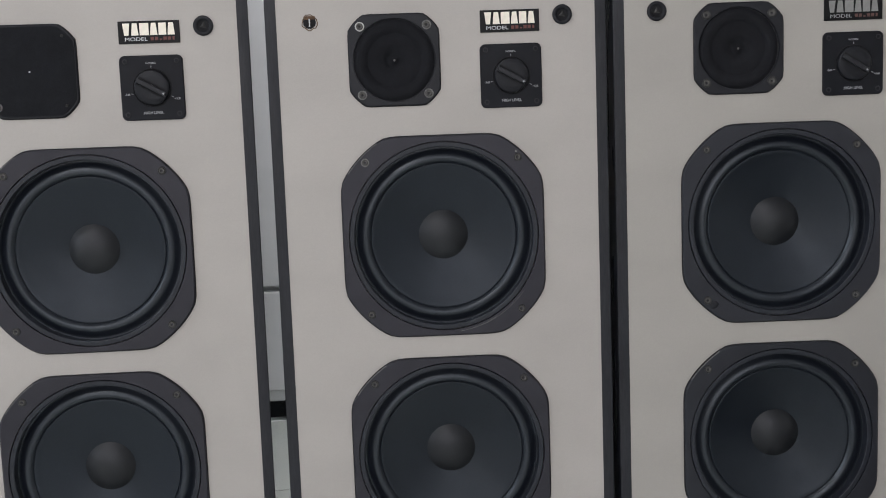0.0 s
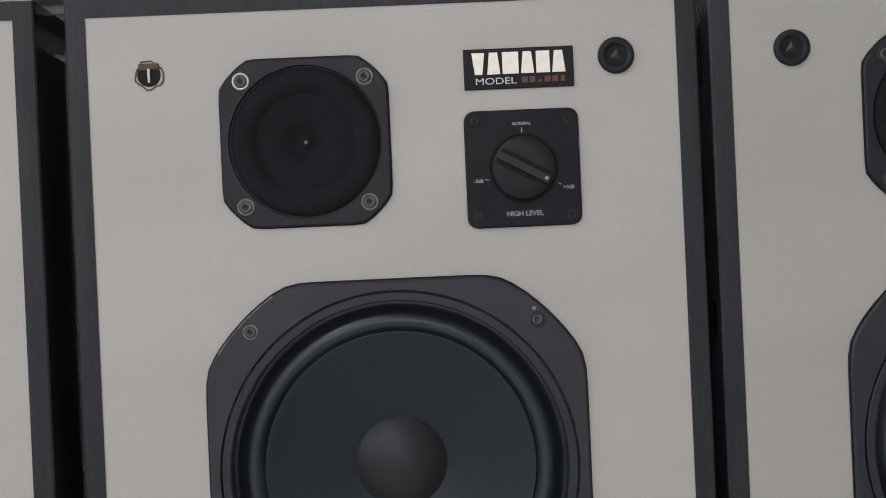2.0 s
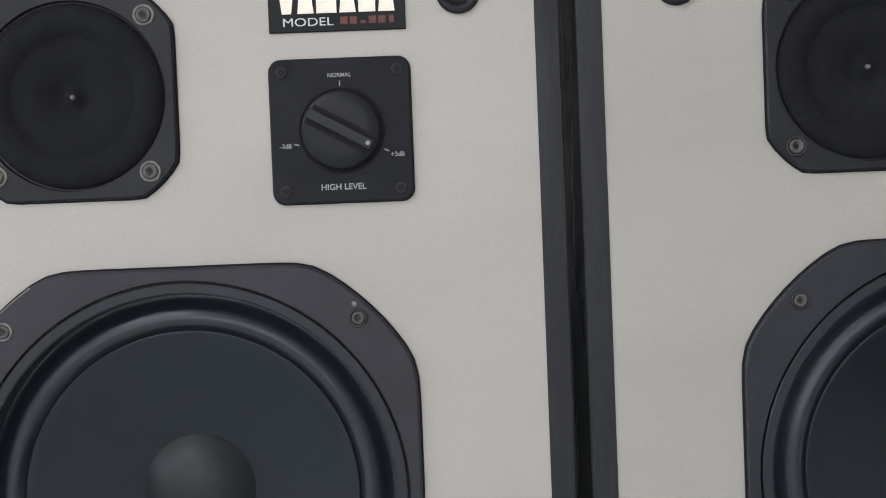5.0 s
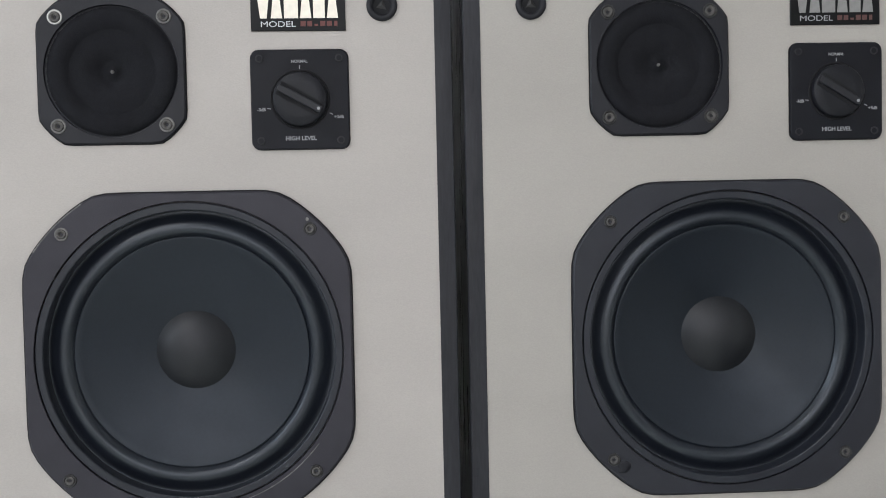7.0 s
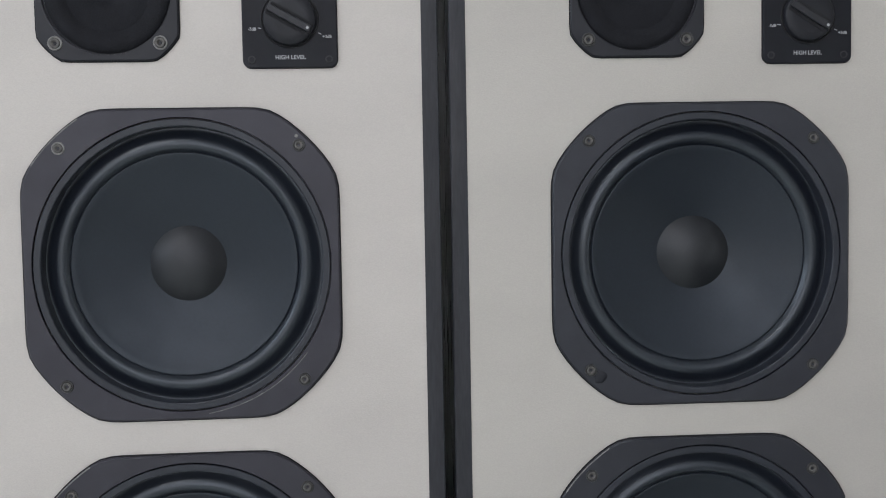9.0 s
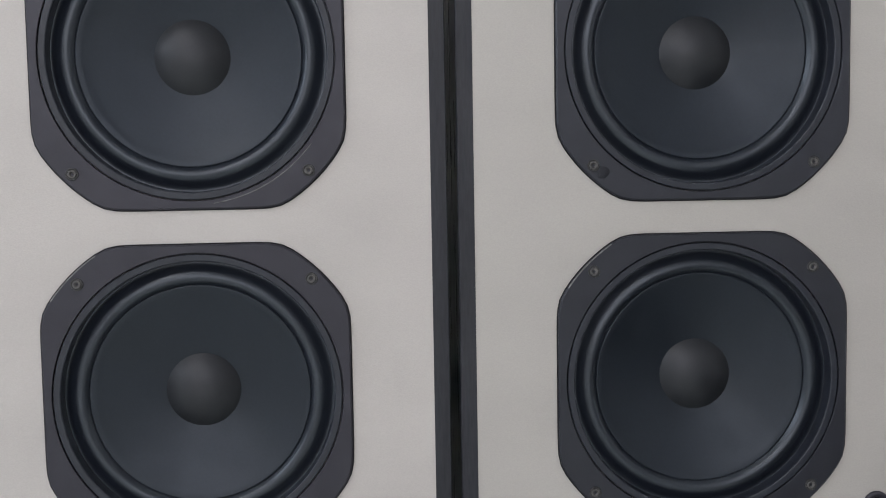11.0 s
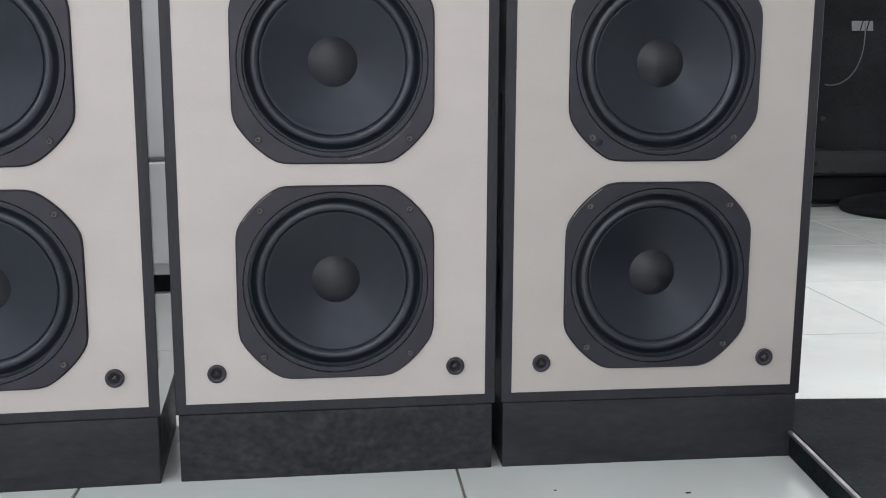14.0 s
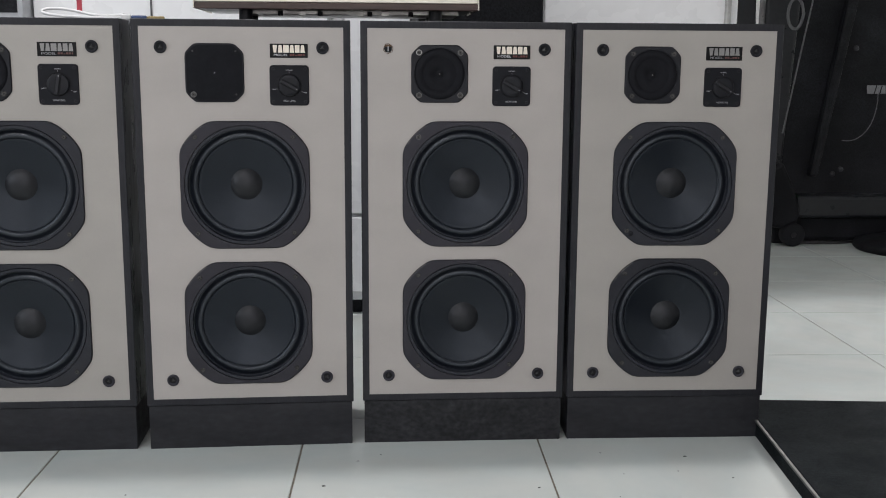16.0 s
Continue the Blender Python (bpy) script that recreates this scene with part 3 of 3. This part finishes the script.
for n, x in enumerate((-0.095, -0.060, -0.030, 0.035, 0.052, 0.075, 0.12)):
    part("bracket", boxed(x - 0.004, x + 0.004 + 0.003 * (n % 2), 0.040, 0.050, 0.0105, 0.0180, bevel=0.0006), (SHELLBLACK, CHASSIS)[n % 2], amp)

# cable and plugs lying on the loudspeakers
tube([(-0.552, 0.055, TOP + 0.003), (-0.60, 0.060, TOP + 0.003), (-0.645, 0.065, TOP + 0.005), (-0.678, 0.070, TOP + 0.009), (-0.688, 0.082, TOP + 0.016), (-0.662, 0.088, TOP + 0.020), (-0.625, 0.082, TOP + 0.014),
      (-0.595, 0.070, TOP + 0.006), (-0.566, 0.062, TOP + 0.006), (-0.548, 0.058, TOP + 0.009)], 0.0023, "power_cable", CABLEWHITE)
tagged(bpy.data.objects["power_cable"], "white looped cable lying on a loudspeaker", "cable")
plug = thing("plug", pose(-0.520, 0.058, TOP, 0, 0, 4), "blue and yellowed plug lying on a loudspeaker", "plug")
part("body", boxed(-0.016, 0.008, -0.005, 0.005, 0.0, 0.0072, bevel=0.002), BLUE, plug, "blue plastic body")
part("sleeve", boxed(0.0085, 0.036, -0.004, 0.004, 0.0, 0.0062, bevel=0.002), YELLOW, plug, "yellowed sleeve")
part("boot", boxed(-0.032, -0.0165, -0.004, 0.004, 0.0, 0.0090, bevel=0.002), CABLEWHITE, plug, "white boot")

# ---- behind the row ----
cupboard = thing("cupboard", pose(0.0, 0.92, 0), "tall white enamelled cupboard behind the loudspeakers", "cupboard")
part("carcass", boxed(-0.953, 0.765, 0.02, 0.5, 0.035, 1.72, bevel=0.004), ENAMEL, cupboard)
for x0, x1 in ((-0.951, -0.22), (-0.214, 0.272), (0.278, 0.763)):
    d = part("door", boxed(x0, x1, 0.0, 0.0185, 0.262, 1.715, bevel=0.003), ENAMEL, cupboard)
    part("handle", boxed(x1 - 0.035, x1 - 0.022, -0.018, -0.001, 0.70, 0.86, bevel=0.003), CHASSIS, d, "metal pull handle")
    part("drawer", boxed(x0, x1, 0.0, 0.0185, 0.060, 0.252, bevel=0.003), ENAMEL, cupboard)
part("kick_board", boxed(-0.93, 0.745, 0.035, 0.48, 0.0, 0.0345), SHELLBLACK, cupboard, "black kick board")
part("tape", boxed(-0.849, -0.837, -0.0016, -0.0002, 0.752, 0.90), REDTAG, cupboard, "strip of red tape")

tube([(-0.690, 0.9175, 1.25), (-0.684, 0.9175, 1.05), (-0.680, 0.9175, 0.90), (-0.672, 0.9175, 0.76), (-0.676, 0.9175, 0.60)], 0.0022, "cupboard_wire", LEADGREY)
tagged(bpy.data.objects["cupboard_wire"], "thin grey wire hanging down the white cupboard", "wire")

case = thing("tower_case", pose(0.07, 0.40, 0), "tall plain black case standing behind the loudspeakers", "case")
part("shell", boxed(-0.13, 0.118, 0, 0.40, 0.012, 1.02, bevel=0.004), SHELLBLACK, case)
part("base", boxed(-0.12, 0.108, 0.01, 0.39, 0, 0.0115), KNOB, case)

locker = thing("locker", pose(-1.185, 1.05, 0), "dark grey painted metal locker by the cupboard", "locker")
part("shell", boxed(-0.32, 0.17, 0, 0.4, 0.03, 1.5, bevel=0.004), GREYBOX, locker)
part("door", boxed(-0.31, 0.16, -0.016, -0.0005, 0.05, 1.48, bevel=0.003), GREYBOX, locker)
part("foot_frame", boxed(-0.31, 0.16, 0.01, 0.39, 0, 0.0295), SHELLBLACK, locker)
carton = thing("carton", pose(-0.965, 0.86, 0), "tall light grey carton beside the cupboard", "carton")
part("body", boxed(-0.052, 0.008, 0, 0.15, 0, 0.93, bevel=0.002), material("grey_card", (0.42, 0.43, 0.45), 0.7, 0, 60, 0.08, stain=0.12), carton)
part("label_patch", boxed(-0.046, -0.004, -0.0015, 0.0005, 0.745, 0.79), SHELLBLACK, carton, "dark printed patch")

# Block kept out of view, added for the shadow beside the right loudspeaker.
hidden_block = thing("shadow_block", pose(0.82, 1.15, 0), "low dark grey block behind a loudspeaker, added for its shadow", "block")
part("body", boxed(0.0, 0.150, 0.0, 0.20, 0.0, 0.110, bevel=0.004), GREYBOX, hidden_block)
part("top_board", boxed(-0.005, 0.155, -0.005, 0.205, 0.1105, 0.122, bevel=0.003), WALNUT, hidden_block, "brown top board")

# ---- folded treadmill and fan by the wall ----
mill = thing("treadmill", pose(1.30, 2.0, 0, 0, 0, -4), "large black folded treadmill standing on its base", "treadmill")


def slab(points, thick, bevel=0.01):
    """A board from its outline in x and z, with thickness to the back."""
    bm = bmesh.new()
    a = [bm.verts.new((x, y, z)) for x, y, z in points]
    z_ = [bm.verts.new((x, y + thick, z)) for x, y, z in points]
    bm.faces.new(a)
    bm.faces.new(z_)
    for n in range(len(a)):
        bm.faces.new((a[n], a[(n + 1) % len(a)], z_[(n + 1) % len(a)], z_[n]))
    bmesh.ops.bevel(bm, geom=list(bm.edges), offset=bevel, segments=2, affect="EDGES", profile=0.5)
    return bm


part("deck", slab([(0.02, 0.02, 0.16), (1.15, 0.02, 0.16), (1.15, 0.38, 1.75), (0.18, 0.38, 1.75)], 0.12, 0.015), SHELLBLACK, mill, "black folded running deck")
part("deck_ridge", slab([(0.130, -0.03, 0.24), (0.160, -0.03, 0.24), (0.465, 0.26, 1.40), (0.415, 0.26, 1.40)], 0.05, 0.012), SHELLBLACK, mill)
part("side_rail", slab([(-0.06, 0.0, 0.20), (0.03, 0.0, 0.16), (0.20, 0.28, 1.5), (0.04, 0.28, 1.5)], 0.10, 0.012), SHELLGREY, mill, "dark grey side rail")
# Widened over the bright wall strip; its dark grey paints the shade there.
part("cover_flap", slab([(-0.34, 0.10, 0.36), (-0.05, 0.06, 0.30), (-0.01, 0.36, 1.62), (-0.36, 0.36, 1.62)], 0.03, 0.008), SHELLGREY, mill, "dark grey flap, widened to stand for the shaded strip beside it")
part("base_beam", boxed(0.08, 1.20, -0.06, 0.04, 0.095, 0.175, bevel=0.012), SHELLGREY, mill, "dark grey base beam")
part("motor_cover", boxed(0.095, 1.075, -0.02, 0.30, 0.006, 0.10, bevel=0.015), SHELLBLACK, mill)
part("caster_housing", slab([(-0.06, -0.10, 0.075), (0.04, -0.10, 0.055), (0.085, -0.10, 0.10), (0.06, -0.10, 0.20), (0.01, -0.10, 0.30), (-0.06, -0.10, 0.27)], 0.14, 0.014), SHELLBLACK, mill, "black caster housing")
wheel = part("wheel", lathe([(0.012, -0.030), (0.036, -0.030), (0.042, -0.022), (0.042, 0.010), (0.036, 0.018), (0.010, 0.018)], 28), SHELLBLACK, mill, "black transport wheel", True, pose(0.055, -0.09, 0.042))
part("hub", lathe([(0.010, -0.030), (0.009, -0.034), (0.005, -0.034)], 18), SHELLGREY, wheel)
part("foot", boxed(0.0, 0.09, -0.05, 0.05, 0.0, 0.0955, bevel=0.008), SHELLBLACK, mill)
part("foot", boxed(1.08, 1.17, -0.05, 0.05, 0.0, 0.0955, bevel=0.008), SHELLBLACK, mill)
tube([(0.045 + 0.028 * math.cos(radians(a)), -0.02, 0.815 + 0.055 * math.sin(radians(a))) for a in range(0, 360, 30)], 0.005, "grip_ring", LEADGREY, mill, "grey metal ring", True)
sticker = part("sticker", boxed(-0.034, 0.034, -0.0012, 0.0005, -0.0155, 0.0155, bevel=0.0003, segments=1), STICKER, mill, "pale sticker with slanted bars", m=pose(0.400, 0.105, 0.55, -13, 0, 0))
for x in (-0.006, 0.014):
    part("slant_bar", slab([(x - 0.004, -0.0018, -0.0150), (x, -0.0018, -0.0150), (x + 0.010, -0.0018, 0.0150), (x + 0.006, -0.0018, 0.0150)], 0.0004, 0.0), SHELLBLACK, sticker)
for n, (x, z) in enumerate(((0.265, 0.262), (0.235, 0.245), (0.30, 0.80), (0.33, 0.70))):
    part("bolt", lathe([(0.010, 0.012), (0.010, -0.004), (0.006, -0.006)], 14), SHELLGREY, mill, smooth=True, m=pose(x, 0.02 + 0.23 * (z - 0.16), z))
tube([(1.415, 1.99, 0.90), (1.39, 1.97, 0.80), (1.355, 1.95, 0.66), (1.325, 1.93, 0.52), (1.30, 1.92, 0.40)], 0.0028, "hanging_wire", LEADGREY)
tagged(bpy.data.objects["hanging_wire"], "thin pale wire hanging down the treadmill", "wire")
tube([(1.70, 2.05, 0.56), (1.69, 2.02, 0.50), (1.66, 1.99, 0.43), (1.62, 1.98, 0.385), (1.58, 1.98, 0.365), (1.55, 1.99, 0.37)], 0.0016, "charging_lead", LEADGREY)
tagged(bpy.data.objects["charging_lead"], "thin grey lead hanging from the treadmill", "wire")
tube([(1.20, 2.25, 0.005), (1.30, 2.00, 0.005), (1.40, 1.93, 0.005), (1.52, 1.92, 0.005), (1.66, 1.97, 0.005)], 0.005, "power_lead", CABLEBLACK)
tagged(bpy.data.objects["power_lead"], "black power lead lying on the tiles", "cable")

fan = thing("pedestal_fan", pose(1.77, 1.80, 0), "black pedestal fan with green parts", "fan")


def upright(profile, count=40):
    return rings([[(r * math.cos(2 * math.pi * n / count), r * math.sin(2 * math.pi * n / count), z) for n in range(count)] for r, z in profile])


part("base", upright([(0.215, 0.0), (0.222, 0.010), (0.215, 0.026), (0.150, 0.042), (0.060, 0.062), (0.030, 0.070)]), SHELLBLACK, fan, "round black base", True)
part("collar", upright([(0.034, 0.030), (0.034, 0.052), (0.026, 0.066), (0.020, 0.070)]), GREEN, fan, "green plastic collar", True, m=pose(-0.008, -0.02, 0.012))
tube([(-0.040, -0.03, 0.19), (-0.046, -0.03, 0.24), (-0.040, -0.03, 0.30), (-0.030, -0.03, 0.37)], 0.007, "cord_clip", GREEN, fan, "green plastic strip")
part("pole", upright([(0.013, 0.06), (0.013, 0.86)], 20), CHASSIS, fan, "grey metal pole", True)
part("motor", lathe([(0.030, 0.11), (0.060, 0.09), (0.066, 0.02), (0.050, 0.0)], 32), GREEN, fan, "green motor housing", True, pose(0, -0.05, 0.90))
part("guard", lathe([(0.165, 0.0), (0.172, -0.010), (0.165, -0.020), (0.158, -0.010), (0.165, 0.0)], 48, close=False), GREEN, fan, "green guard rim", True, pose(0, -0.08, 0.90))
for n in range(3):
    bm = slab([(0.025, 0, -0.02), (0.12, 0.012, -0.05), (0.15, 0.016, 0.01), (0.12, 0.01, 0.05), (0.03, 0, 0.02)], 0.002, 0.0)
    part("blade", bm, GREEN, fan, "green plastic blade", m=pose(0, -0.092, 0.90, 0, 120 * n + 15, 0))
for n in range(16):
    part("guard_wire", boxed(0.02, 0.164, -0.0012, 0.0012, -0.0012, 0.0012), CHASSIS, fan, m=pose(0, -0.098, 0.90, 0, 22.5 * n, 0))

# ---- board lying on the floor ----
board = thing("floor_board", pose(0.5165, 0.105, 0, 0, 0, -5.6), "flat black rubber-topped board lying on the tiles", "board")
part("core", boxed(0.003, 0.60, -0.95, 0.0, 0.0, 0.0262, bevel=0.0012), BOARD, board)
part("top", boxed(0.006, 0.60, -0.95, 0.0, 0.0266, 0.0312, bevel=0.0010), BOARD, board, "black textured rubber top")
part("edge_strip", boxed(0.0005, 0.0055, -0.95, 0.0, 0.0268, 0.0306, bevel=0.0006), TRIM, board, "worn aluminium edge strip")

# small crumbs on the tiles
bm = bmesh.new()
for n in range(16):
    x, y = random.uniform(-0.75, 0.45), random.uniform(-0.42, -0.03)
    r = random.uniform(0.0007, 0.0016)
    made = bmesh.ops.create_icosphere(bm, subdivisions=1, radius=r, matrix=Matrix.Translation((x, y, r * 0.5)) @ Matrix.Diagonal((random.uniform(1, 2.4), 1, 0.6, 1)))
crumbs = part("floor_crumbs", bm, CABLEBLACK)
tagged(crumbs, "small dark crumbs scattered on the tiles", "crumbs", kind="stuff")

# ---- floor tiles ----
tile_bm = boxed(-0.1986, 0.1986, -0.1986, 0.1986, -0.010, 0.0)
rim = [e for e in tile_bm.edges if e.verts[0].co.z > -0.001 and e.verts[1].co.z > -0.001]
bmesh.ops.bevel(tile_bm, geom=rim, offset=0.0009, segments=1, affect="EDGES")
tile_mesh = bpy.data.meshes.new("tile")
tile_bm.to_mesh(tile_mesh)
tile_bm.free()
tile_mesh.materials.append(TILE)
grid = pose(GRID_X, GRID_Y, 0, 0, 0, GRID_TURN)
for i in range(-7, 8):
    for j in range(-9, 7):
        at = grid @ Vector(((i + 0.5) * TILE_SIDE, (j + 0.5) * TILE_SIDE, 0))
        if X0 - 0.1 < at.x < X1 + 0.1 and Y0 - 0.1 < at.y < Y1 + 0.1:
            tile = new("tile", tile_mesh)
            tile.parent = floor
            tile.matrix_basis = Matrix.Translation(at) @ pose(0, 0, 0, 0, 0, GRID_TURN + 90 * random.randrange(4))
